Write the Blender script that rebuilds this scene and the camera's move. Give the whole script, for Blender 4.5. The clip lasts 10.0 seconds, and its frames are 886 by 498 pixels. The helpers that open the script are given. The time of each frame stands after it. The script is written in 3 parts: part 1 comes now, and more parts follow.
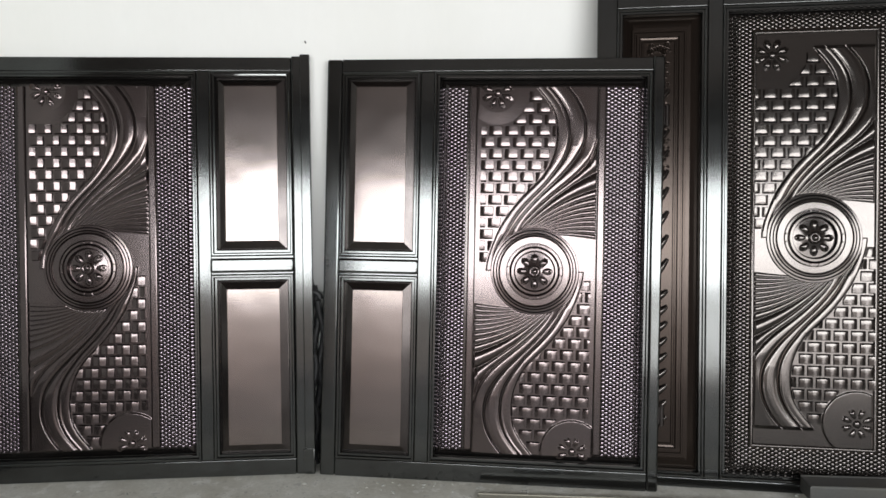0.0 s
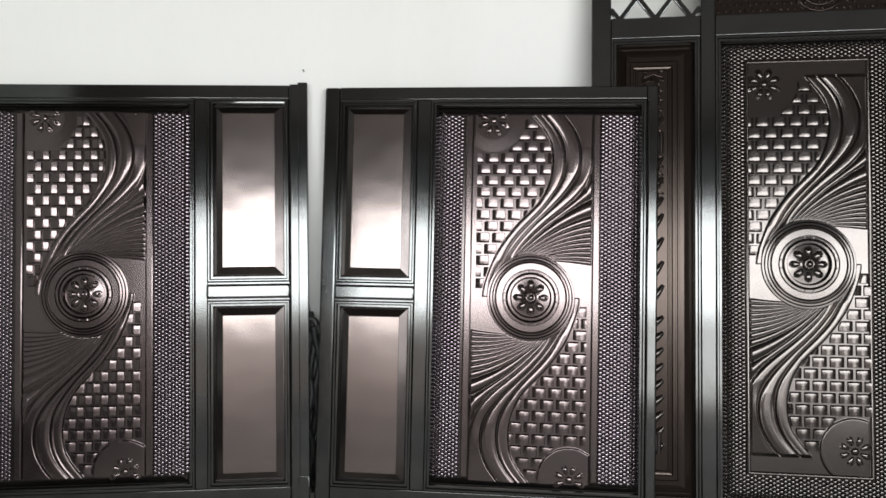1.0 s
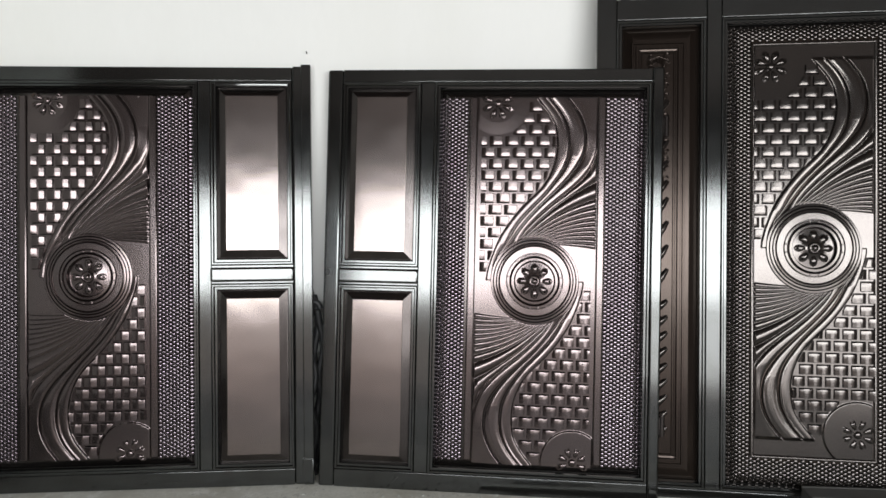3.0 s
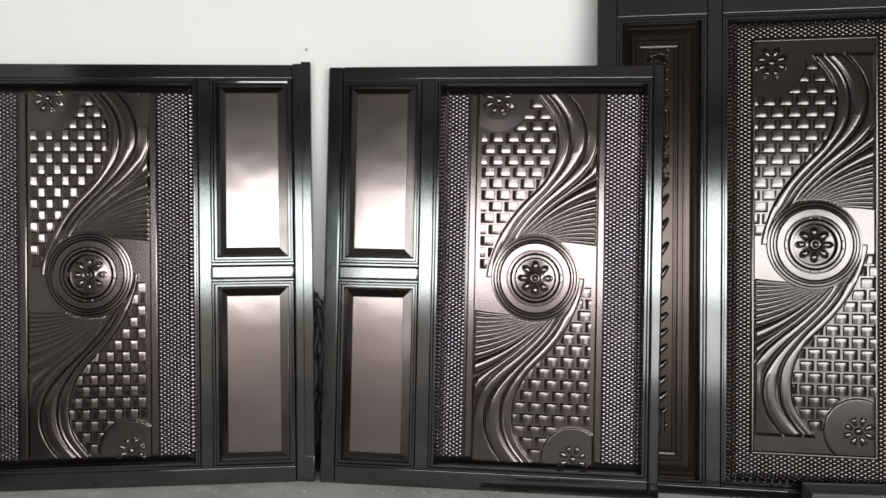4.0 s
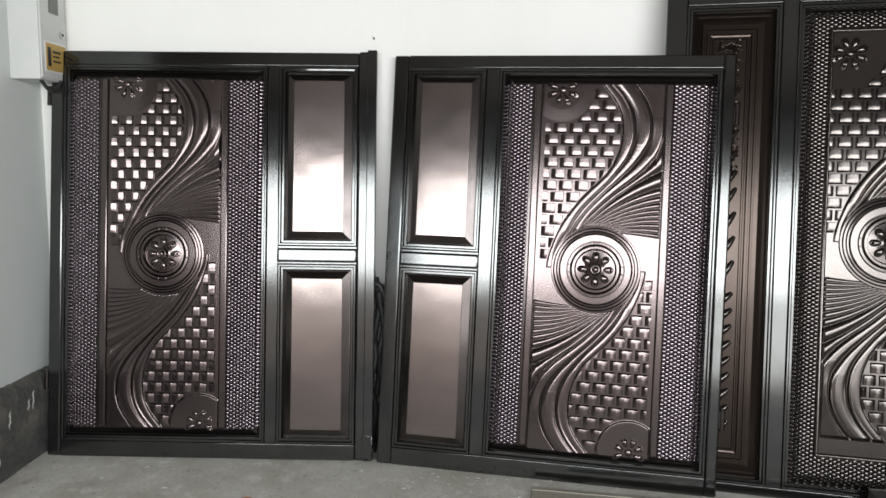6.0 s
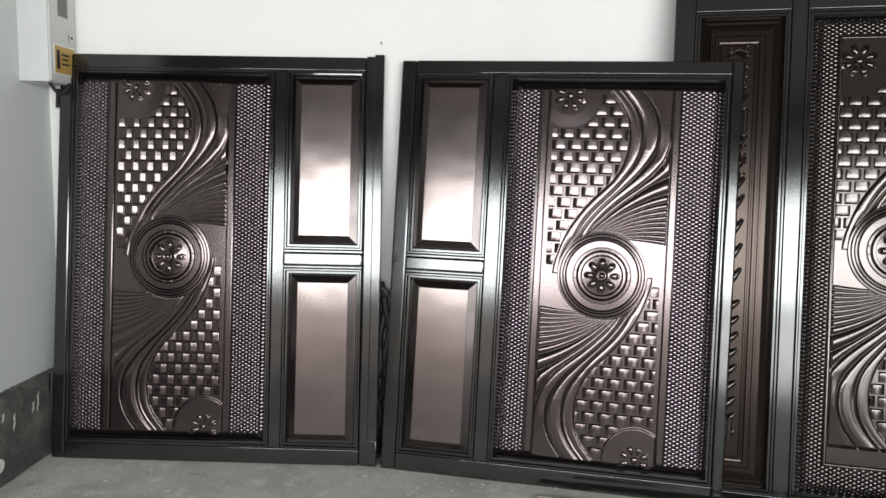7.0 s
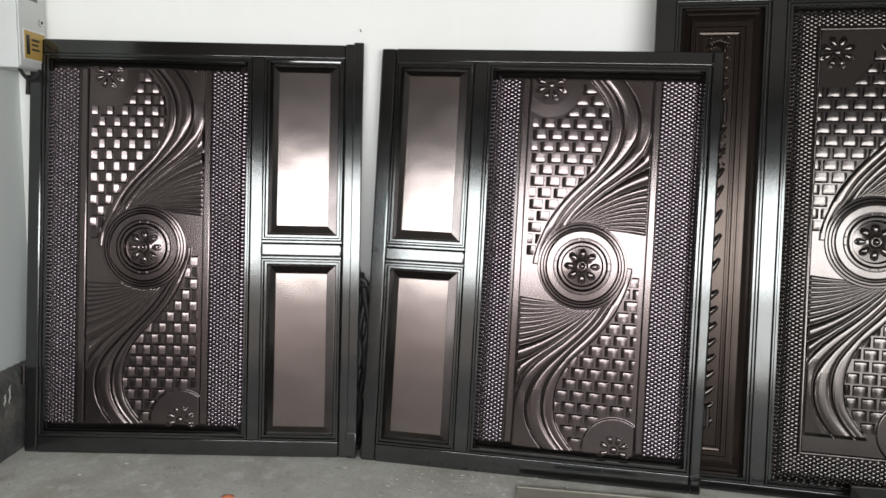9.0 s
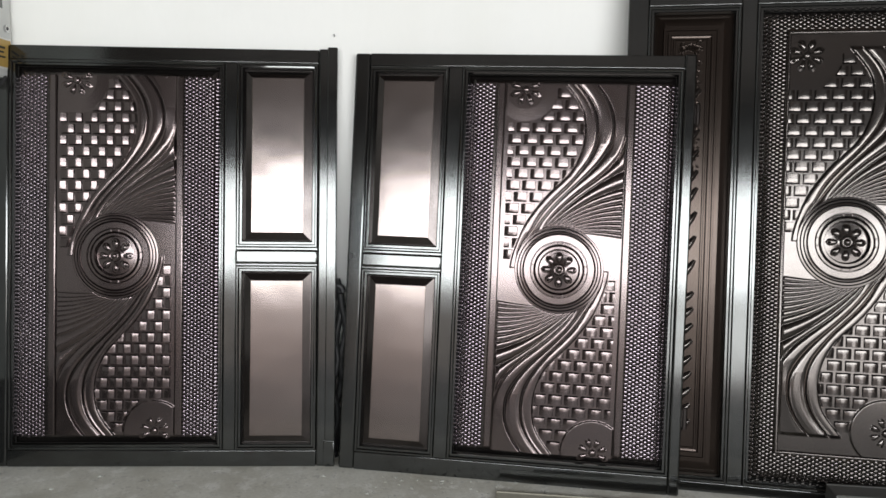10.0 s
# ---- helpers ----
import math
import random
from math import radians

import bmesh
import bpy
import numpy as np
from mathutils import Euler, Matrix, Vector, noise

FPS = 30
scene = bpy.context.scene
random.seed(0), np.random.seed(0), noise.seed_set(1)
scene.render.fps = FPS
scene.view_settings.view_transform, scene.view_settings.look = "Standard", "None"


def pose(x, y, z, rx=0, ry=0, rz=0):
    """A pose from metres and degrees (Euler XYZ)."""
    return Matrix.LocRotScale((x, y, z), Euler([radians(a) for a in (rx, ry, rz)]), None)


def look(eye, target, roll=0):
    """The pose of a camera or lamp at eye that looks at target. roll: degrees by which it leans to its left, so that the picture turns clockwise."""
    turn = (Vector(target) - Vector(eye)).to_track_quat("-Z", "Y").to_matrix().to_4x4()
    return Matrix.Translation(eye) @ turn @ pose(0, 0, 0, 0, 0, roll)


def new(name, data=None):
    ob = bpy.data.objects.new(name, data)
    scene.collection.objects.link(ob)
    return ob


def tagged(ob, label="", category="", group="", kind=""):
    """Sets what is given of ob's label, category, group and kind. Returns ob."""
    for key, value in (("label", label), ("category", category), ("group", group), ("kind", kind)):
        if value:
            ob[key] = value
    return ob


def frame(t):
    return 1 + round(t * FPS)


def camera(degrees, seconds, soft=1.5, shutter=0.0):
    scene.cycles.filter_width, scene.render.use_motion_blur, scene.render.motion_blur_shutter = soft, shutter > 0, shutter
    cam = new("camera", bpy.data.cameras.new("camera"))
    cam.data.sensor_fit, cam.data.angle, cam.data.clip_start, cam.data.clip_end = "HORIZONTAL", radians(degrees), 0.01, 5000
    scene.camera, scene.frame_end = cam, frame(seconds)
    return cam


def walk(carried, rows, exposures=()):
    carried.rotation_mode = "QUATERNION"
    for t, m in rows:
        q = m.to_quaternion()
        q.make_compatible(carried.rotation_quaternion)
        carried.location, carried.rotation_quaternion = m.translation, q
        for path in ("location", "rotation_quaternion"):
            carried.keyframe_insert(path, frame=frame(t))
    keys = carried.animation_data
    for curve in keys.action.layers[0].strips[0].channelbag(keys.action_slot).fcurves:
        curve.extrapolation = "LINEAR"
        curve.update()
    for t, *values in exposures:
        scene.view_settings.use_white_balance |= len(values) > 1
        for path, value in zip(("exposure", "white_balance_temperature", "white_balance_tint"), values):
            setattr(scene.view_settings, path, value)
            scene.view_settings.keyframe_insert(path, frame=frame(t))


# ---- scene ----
cam = camera(62.84, 10.0, soft=1.6)

# seconds, x, y, z, yaw, pitch, roll
PATH = [
    (0.0, 0.007, -3.032, 1.335, -3.834, -6.709, 0.313),
    (0.5, 0.005, -3.037, 1.327, -4.076, -5.364, 0.344),
    (1.0, 0.005, -3.041, 1.325, -4.142, -4.441, 0.221),
    (1.5, 0.008, -3.025, 1.325, -3.839, -4.392, 0.322),
    (2.0, 0.003, -3.046, 1.322, -3.286, -5.176, 0.248),
    (3.5, 0.001, -3.032, 1.32, -4.124, -5.751, 0.135),
    (4.0, -0.001, -3.035, 1.318, -3.924, -5.854, 0.258),
    (4.5, -0.003, -3.031, 1.318, -2.667, -5.565, 0.469),
    (5.0, 0.006, -3.036, 1.32, -1.955, -8.107, 0.88),
    (5.5, 0.004, -3.063, 1.321, 0.013, -7.468, 0.184),
    (7.0, -0.003, -3.055, 1.311, 1.463, -6.268, -1.113),
    (7.5, -0.006, -3.057, 1.31, 1.286, -6.423, -0.9),
    (8.0, -0.005, -3.037, 1.309, 0.664, -6.843, -1.642),
    (8.5, -0.009, -3.026, 1.313, 0.243, -6.735, -2.013),
    (9.0, -0.008, -3.034, 1.314, -0.173, -7.084, -1.307),
    (9.5, -0.002, -3.03, 1.317, -1.392, -7.087, -0.935),
    (10.0, -0.003, -3.021, 1.32, -1.997, -6.794, -0.841)]
walk(cam, [(t, pose(x, y, z, 90 + p, r, w)) for t, x, y, z, w, p, r in PATH],
     exposures=[(0.0, 0.0), (1.0, -0.07), (2.0, -0.14), (3.5, -0.05), (4.0, -0.06), (5.0, -0.05), (5.5, 0.03), (7.5, 0.0), (10.0, 0.0)])

# ---- world, sun, exposure ----
world = bpy.data.worlds.new("sky")
scene.world = world
world.use_nodes = True
wn = world.node_tree
sky = wn.nodes.new("ShaderNodeTexSky")
sky.sky_type, sky.sun_disc = "NISHITA", False
sky.sun_elevation, sky.sun_rotation = radians(51), radians(-23)
sky.dust_density, sky.air_density = 3.0, 1.0
wn.links.new(sky.outputs[0], wn.nodes["Background"].inputs[0])
wn.nodes["Background"].inputs[1].default_value = 0.15
sun = new("sun", bpy.data.lights.new("sun", "SUN"))
sun.data.energy, sun.data.angle, sun.data.color = 3.2, radians(12), (1.0, 0.95, 0.88)
sun.matrix_world = look((-3, 7, 9.5), (0, 0, 0))
opening = new("opening_daylight", bpy.data.lights.new("opening_daylight", "AREA"))
opening.data.shape, opening.data.size, opening.data.size_y = "RECTANGLE", 7.85, 1.27
opening.data.energy, opening.data.color = 425, (0.955, 0.975, 1.0)
opening.matrix_world = look((1.175, -6.08, 1.925), (1.175, 0.0, 1.925))
# Added fill lamp without a known source; brightens the door set's lower reflections.
low_fill = new("doorway_daylight", bpy.data.lights.new("doorway_daylight", "AREA"))
low_fill.data.shape, low_fill.data.size, low_fill.data.size_y = "RECTANGLE", 2.3, 0.92
low_fill.data.energy, low_fill.data.color = 34, (0.955, 0.975, 1.0)
low_fill.matrix_world = look((2.05, -6.08, 0.78), (2.05, 0.0, 0.78))


# ---- materials ----
def material(name, base, metal=0.0, rough=0.5, grain=40.0, vary=0.12, bump=0.05, stain=None, stain_scale=2.0, stain_amount=0.3, rough_vary=0.08, coat=0.0, objrand=0.0, stretch=(1, 1, 1), wave=0.0):
    m = bpy.data.materials.new(name)
    m.use_nodes = True
    n, l = m.node_tree.nodes, m.node_tree.links
    b = n["Principled BSDF"]
    tc = n.new("ShaderNodeTexCoord")
    mp = n.new("ShaderNodeMapping")
    mp.inputs["Scale"].default_value = stretch
    l.new(tc.outputs["Object"], mp.inputs[0])
    fine, large = n.new("ShaderNodeTexNoise"), n.new("ShaderNodeTexNoise")
    fine.inputs["Scale"].default_value, fine.inputs["Detail"].default_value = grain, 5
    large.inputs["Scale"].default_value, large.inputs["Detail"].default_value = stain_scale, 6
    l.new(mp.outputs[0], fine.inputs["Vector"])
    l.new(mp.outputs[0], large.inputs["Vector"])
    mix = n.new("ShaderNodeMix")
    mix.data_type = "RGBA"
    mix.inputs[6].default_value = (*[c * (1 - vary) for c in base], 1)
    mix.inputs[7].default_value = (*[min(1, c * (1 + vary)) for c in base], 1)
    l.new(fine.outputs[0], mix.inputs[0])
    colour = mix.outputs[2]
    if stain:
        ramp = n.new("ShaderNodeMapRange")
        ramp.inputs[1].default_value, ramp.inputs[2].default_value, ramp.inputs[4].default_value = 0.42, 0.68, stain_amount
        l.new(large.outputs[0], ramp.inputs[0])
        over = n.new("ShaderNodeMix")
        over.data_type = "RGBA"
        over.inputs[7].default_value = (*stain, 1)
        l.new(ramp.outputs[0], over.inputs[0])
        l.new(colour, over.inputs[6])
        colour = over.outputs[2]
    if objrand:
        info, hsv, mr = n.new("ShaderNodeObjectInfo"), n.new("ShaderNodeHueSaturation"), n.new("ShaderNodeMapRange")
        mr.inputs[3].default_value, mr.inputs[4].default_value = 1 - objrand, 1 + objrand
        l.new(info.outputs["Random"], mr.inputs[0])
        l.new(mr.outputs[0], hsv.inputs["Value"])
        l.new(colour, hsv.inputs["Color"])
        colour = hsv.outputs[0]
    l.new(colour, b.inputs["Base Color"])
    rr = n.new("ShaderNodeMapRange")
    rr.inputs[3].default_value, rr.inputs[4].default_value = max(0.02, rough - rough_vary), min(1, rough + rough_vary)
    l.new(large.outputs[0], rr.inputs[0])
    l.new(rr.outputs[0], b.inputs["Roughness"])
    b.inputs["Metallic"].default_value = metal
    b.inputs["Coat Weight"].default_value = coat
    b.inputs["Coat Roughness"].default_value = 0.12
    if bump:
        bp = n.new("ShaderNodeBump")
        bp.inputs["Strength"].default_value, bp.inputs["Distance"].default_value = bump, 0.01
        l.new(fine.outputs[0], bp.inputs["Height"])
        if wave:
            swell, wv = n.new("ShaderNodeTexNoise"), n.new("ShaderNodeBump")
            swell.inputs["Scale"].default_value, swell.inputs["Detail"].default_value = 5.0, 1
            l.new(tc.outputs["Object"], swell.inputs["Vector"])
            wv.inputs["Strength"].default_value, wv.inputs["Distance"].default_value = 1.0, wave
            l.new(swell.outputs[0], wv.inputs["Height"])
            l.new(wv.outputs[0], bp.inputs["Normal"])
        l.new(bp.outputs[0], b.inputs["Normal"])
    return m


BRONZE = material("bronze_metallic_paint", (0.135, 0.112, 0.109), 0.95, 0.17, 220, 0.06, 0.012, (0.138, 0.110, 0.102), 5, 0.5, 0.02)
BRONZE_FLAT = material("bronze_satin_sheet", (0.23, 0.196, 0.182), 0.95, 0.18, 160, 0.04, 0.004, (0.20, 0.162, 0.148), 3, 0.4, 0.03, wave=0.0020)
FRAME = material("gunmetal_paint", (0.102, 0.105, 0.102), 0.96, 0.12, 180, 0.10, 0.012, (0.078, 0.078, 0.074), 7, 0.5, 0.045)
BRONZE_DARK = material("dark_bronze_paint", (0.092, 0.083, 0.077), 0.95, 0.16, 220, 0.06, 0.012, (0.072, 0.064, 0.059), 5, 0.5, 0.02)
MESHM = material("bronze_honeycomb", (0.165, 0.140, 0.150), 0.95, 0.14, 200, 0.08, 0.0, (0.135, 0.114, 0.122), 6, 0.4, 0.02)
# Darkened for recess shade on bevels and field ground; hinges share it.
BEVEL = material("recess_shade_and_hinge_dark", (0.085, 0.075, 0.071), 0.95, 0.17, 160, 0.08, 0.01, (0.03, 0.026, 0.024), 5, 0.5, 0.03)
IRON = material("dark_bronze_iron", (0.036, 0.027, 0.022), 0.8, 0.20, 180, 0.10, 0.012, (0.028, 0.020, 0.015), 4, 0.5, 0.05)
STEEL = material("dark_steel_profile", (0.085, 0.086, 0.080), 0.35, 0.45, 90, 0.2, 0.05, (0.10, 0.09, 0.07), 5, 0.5)
CARVED = material("carved_dark_bronze", (0.030, 0.022, 0.017), 0.85, 0.22, 75, 0.2, 0.9, (0.03, 0.022, 0.016), 9, 0.6, 0.05)
TAN = material("dusty_primer_steel", (0.37, 0.355, 0.285), 0.1, 0.6, 70, 0.2, 0.06, (0.44, 0.42, 0.37), 4, 0.6)
WALL = material("white_wall_paint", (0.83, 0.83, 0.79), 0.0, 0.75, 60, 0.015, 0.03, (0.76, 0.76, 0.70), 1.6, 0.5, 0.05, stretch=(1, 1, 0.25))
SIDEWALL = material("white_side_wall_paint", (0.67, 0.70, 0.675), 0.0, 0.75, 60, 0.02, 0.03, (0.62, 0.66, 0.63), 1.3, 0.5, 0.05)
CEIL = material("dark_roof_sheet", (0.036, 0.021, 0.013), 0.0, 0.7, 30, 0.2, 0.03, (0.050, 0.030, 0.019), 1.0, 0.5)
CEMENT = material("dark_cement_render", (0.075, 0.076, 0.072), 0.0, 0.8, 45, 0.6, 0.7, (0.19, 0.175, 0.145), 9, 0.65)
BOXPAINT = material("grey_enamel", (0.62, 0.63, 0.61), 0.0, 0.45, 120, 0.03, 0.02, (0.54, 0.55, 0.52), 6, 0.4)
YELLOW = material("yellow_sticker", (0.50, 0.33, 0.09), 0.0, 0.5, 80, 0.1, 0.0, (0.5, 0.30, 0.05), 12, 0.5)
WHITE = material("white_plastic", (0.75, 0.75, 0.72), 0.0, 0.4, 80, 0.05, 0.01, (0.6, 0.6, 0.57), 9, 0.4)
BLACK = material("black_rubber", (0.02, 0.02, 0.02), 0.0, 0.5, 80, 0.2, 0.02)
GLASSY = material("dark_display_window", (0.12, 0.13, 0.12), 0.0, 0.25, 80, 0.1, 0.0)
CHROME = material("chrome_lock", (0.6, 0.6, 0.6), 1.0, 0.18, 80, 0.05, 0.0)
SCRAP = material("orange_red_scrap", (0.55, 0.14, 0.06), 0.0, 0.6, 60, 0.3, 0.1, (0.65, 0.3, 0.15), 30, 0.6)
MORTAR = material("pale_plaster_smear", (0.42, 0.42, 0.38), 0.0, 0.85, 60, 0.2, 0.2)


def concrete():
    m = material("rough_concrete", (0.60, 0.59, 0.53), 0.0, 0.8, 60, 0.2, 0.16, (0.42, 0.40, 0.33), 3.2, 0.8)
    n, l = m.node_tree.nodes, m.node_tree.links
    b = n["Principled BSDF"]
    tc = n.new("ShaderNodeTexCoord")
    for scale, low, high, amount, tone in ((14, 0.53, 0.62, 0.75, (0.74, 0.73, 0.68)), (28, 0.57, 0.66, 0.5, (0.17, 0.16, 0.135)), (55, 0.60, 0.70, 0.4, (0.78, 0.77, 0.72)), (5, 0.58, 0.70, 0.5, (0.27, 0.245, 0.20))):
        base = b.inputs["Base Color"].links[0].from_socket
        v, r, mx = n.new("ShaderNodeTexNoise"), n.new("ShaderNodeMapRange"), n.new("ShaderNodeMix")
        v.inputs["Scale"].default_value, v.inputs["Detail"].default_value, v.inputs["Roughness"].default_value = scale, 7, 0.68
        l.new(tc.outputs["Object"], v.inputs["Vector"])
        r.inputs[1].default_value, r.inputs[2].default_value, r.inputs[4].default_value = low, high, amount
        l.new(v.outputs[0], r.inputs[0])
        mx.data_type = "RGBA"
        mx.inputs[7].default_value = (*tone, 1)
        l.new(r.outputs[0], mx.inputs[0])
        l.new(base, mx.inputs[6])
        l.new(mx.outputs[2], b.inputs["Base Color"])
    return m


CONCRETE = concrete()
# Dark only so that downward-facing metal reflects less light.
DARK_FLOOR = material("unseen_dark_concrete", (0.19, 0.183, 0.168), 0.0, 0.75, 40, 0.25, 0.2, (0.11, 0.104, 0.095), 1.5, 0.7)
# Mottled so that its reflection in the flat panels varies softly.
BACKDROP = material("backdrop_pink_plaster", (0.60, 0.545, 0.52), 0.0, 0.85, 6, 0.15, 0.1, (0.26, 0.23, 0.21), 0.4, 0.8)
ASPHALT = material("pale_yard_paving", (0.52, 0.49, 0.465), 0.0, 0.85, 12, 0.2, 0.1, (0.38, 0.34, 0.31), 0.4, 0.6)


# ---- mesh helpers ----
def mesh_of(bm, name, mat, smooth=0):
    me = bpy.data.meshes.new(name)
    bm.normal_update()
    bm.to_mesh(me)
    bm.free()
    me.materials.append(mat)
    if smooth:
        me.polygons.foreach_set("use_smooth", [True] * len(me.polygons))
        me.set_sharp_from_angle(angle=radians(smooth))
        if smooth == 35:
            for f in me.polygons:
                f.use_smooth = max(abs(q) for q in f.normal) < 0.999
    return me


def part(name, data, material_=None, parent=None, label="", smooth=0):
    me = mesh_of(data, name, material_, smooth) if isinstance(data, bmesh.types.BMesh) else data
    ob = new(name, me)
    ob.parent = parent
    return tagged(ob, label)


def box_bm(u0, u1, d0, d1, v0, v1, r=0.0, seg=3):
    bm = bmesh.new()
    bmesh.ops.create_cube(bm, size=1)
    for w in bm.verts:
        w.co = (u0 + (w.co.x + 0.5) * (u1 - u0), d0 + (w.co.y + 0.5) * (d1 - d0), v0 + (w.co.z + 0.5) * (v1 - v0))
    if r:
        bmesh.ops.bevel(bm, geom=bm.edges[:], offset=r, segments=seg, profile=0.5, affect="EDGES")
    return bm


def loops_bm(u0, u1, v0, v1, profile, cap=True):
    """Rectangular loops (inset, depth) joined one to the next; the last may be capped."""
    bm = bmesh.new()
    rings = []
    for i, d in profile:
        rings.append([bm.verts.new(c) for c in ((u0 + i, d, v0 + i), (u1 - i, d, v0 + i), (u1 - i, d, v1 - i), (u0 + i, d, v1 - i))])
    for a, b in zip(rings, rings[1:]):
        for k in range(4):
            bm.faces.new((a[k], a[(k + 1) % 4], b[(k + 1) % 4], b[k]))
    if cap:
        bm.faces.new(rings[-1])
    return bm


def tube_bm(points, r, sides=8, taper=None):
    bm = bmesh.new()
    pts = [Vector(p) for p in points]
    rings = []
    for i, p in enumerate(pts):
        t = (pts[min(i + 1, len(pts) - 1)] - pts[max(i - 1, 0)]).normalized()
        a = t.cross(Vector((0.31, 0.95, 0.13))).normalized()
        b = t.cross(a)
        rr = r * (taper[i] if taper else 1)
        rings.append([bm.verts.new(p + rr * (math.cos(2 * math.pi * k / sides) * a + math.sin(2 * math.pi * k / sides) * b)) for k in range(sides)])
    for a, b in zip(rings, rings[1:]):
        for k in range(sides):
            bm.faces.new((a[k], a[(k + 1) % sides], b[(k + 1) % sides], b[k]))
    bm.faces.new(rings[0][::-1])
    bm.faces.new(rings[-1])
    bmesh.ops.recalc_face_normals(bm, faces=bm.faces[:])
    return bm


def lathe_bm(profile, steps=64):
    """Revolves (radius, height) about the depth axis; height goes towards the viewer."""
    bm = bmesh.new()
    rings = []
    for r, h in profile:
        rings.append([bm.verts.new((r * math.cos(2 * math.pi * k / steps), -h, r * math.sin(2 * math.pi * k / steps))) for k in range(steps)])
    for a, b in zip(rings, rings[1:]):
        for k in range(steps):
            bm.faces.new((a[k], a[(k + 1) % steps], b[(k + 1) % steps], b[k]))
    bm.faces.new(rings[-1])
    return bm


def blob_bm(length, width, height, notch=0.0):
    """A rounded petal that points along +z from the origin, domed towards the viewer."""
    bm = bmesh.new()
    nu, nv = 8, 8
    grid = []
    for j in range(nv + 1):
        s = j / nv
        w = width * (math.sin(math.pi * min(1, s * 0.93 + 0.07)) ** 0.6) * (0.45 + 0.55 * s)
        row = []
        for i in range(nu + 1):
            q = -1 + 2 * i / nu
            z = s * length - notch * length * max(0, s - 0.6) / 0.4 * (1 - abs(q))
            h = height * math.sqrt(max(0, 1 - q * q)) * math.sin(math.pi * min(1, max(0, s))) ** 0.5
            row.append(bm.verts.new((q * w, -h, z)))
        grid.append(row)
    for j in range(nv):
        for i in range(nu):
            bm.faces.new((grid[j][i], grid[j][i + 1], grid[j + 1][i + 1], grid[j + 1][i]))
    bmesh.ops.remove_doubles(bm, verts=bm.verts[:], dist=1e-5)
    return bm


# ---- the setting ----
def floor_z(x):
    return 0.003 if x < -0.35 else -0.0135 if x > 1.07 else 0.003 - 0.0165 * (x + 0.35) / 1.42


def structure(name, bm, mat, label, category, smooth=0):
    return tagged(part(name, bm, mat, None, "", smooth), label, category, kind="structure")


def floor_bm():
    bm = bmesh.new()
    xs = [-3.2, -2.8, -2.4] + [-2.1 + 0.04 * i for i in range(125)] + [3.2 + 0.4 * i for i in range(6)]
    ys = [0.34 - 0.04 * j for j in range(45)] 
    rows = []
    for y in ys:
        rows.append([bm.verts.new((x, y, floor_z(x) - 0.008 * max(0, noise.noise(Vector((x * 5, y * 5, 0))) + 0.35 * noise.noise(Vector((x * 11, y * 11, 3)))))) for x in xs])
    for a, b in zip(rows, rows[1:]):
        for k in range(len(xs) - 1):
            bm.faces.new((a[k + 1], a[k], b[k], b[k + 1]))
    return bm


structure("floor", floor_bm(), CONCRETE, "rough grey concrete floor with patches and pits", "floor", 60)
# Unseen stretch of floor, added dark to deepen reflections low on the gates.
structure("floor_front", box_bm(-3.2, 5.4, -6.05, -1.42, -0.4, -0.022), DARK_FLOOR, "unseen dark concrete floor nearer the open front, added for dark low reflections", "floor")
structure("ground", box_bm(-400, 400, -900, -6.05, -0.4, -0.06), ASPHALT, "pale paved yard outside the open front", "ground")
# Unseen wall, added to brighten what the lower panels reflect.
structure("yard_wall", box_bm(-60, 60, -14.3, -14.0, -0.2, 2.15), BACKDROP, "unseen pink plaster wall, added as a backdrop for reflections", "wall")
structure("wall_back", box_bm(-2.1, 5.4, 0.256, 0.45, -0.4, 3.6), WALL, "white painted plaster wall with faint stains", "wall")
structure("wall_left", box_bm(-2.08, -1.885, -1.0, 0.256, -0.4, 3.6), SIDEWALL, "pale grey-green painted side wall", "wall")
# Three unseen dark walls, added so side-facing metal reflects little light.
structure("wall_left_return", box_bm(-3.0, -1.90, -1.15, -1.0, -0.4, 3.6), CEIL, "unseen dark return wall, added to keep side reflections dark", "wall")
structure("wall_left_front", box_bm(-3.2, -3.0, -6.05, -1.0, -0.4, 3.6), CEIL, "unseen dark side wall nearer the open front, added to keep side reflections dark", "wall")
structure("wall_right", box_bm(5.2, 5.4, -6.05, 0.256, -0.4, 3.6), CEIL, "unseen dark right wall, added to keep side reflections dark", "wall")
structure("wall_front_header", box_bm(-3.2, 5.4, -6.3, -6.1, 2.57, 3.6), CEIL, "dark beam over the open front", "wall")
structure("ceiling", box_bm(-3.2, 5.4, -6.3, 0.45, 3.6, 3.7), CEIL, "dark brown sheet roof", "ceiling")


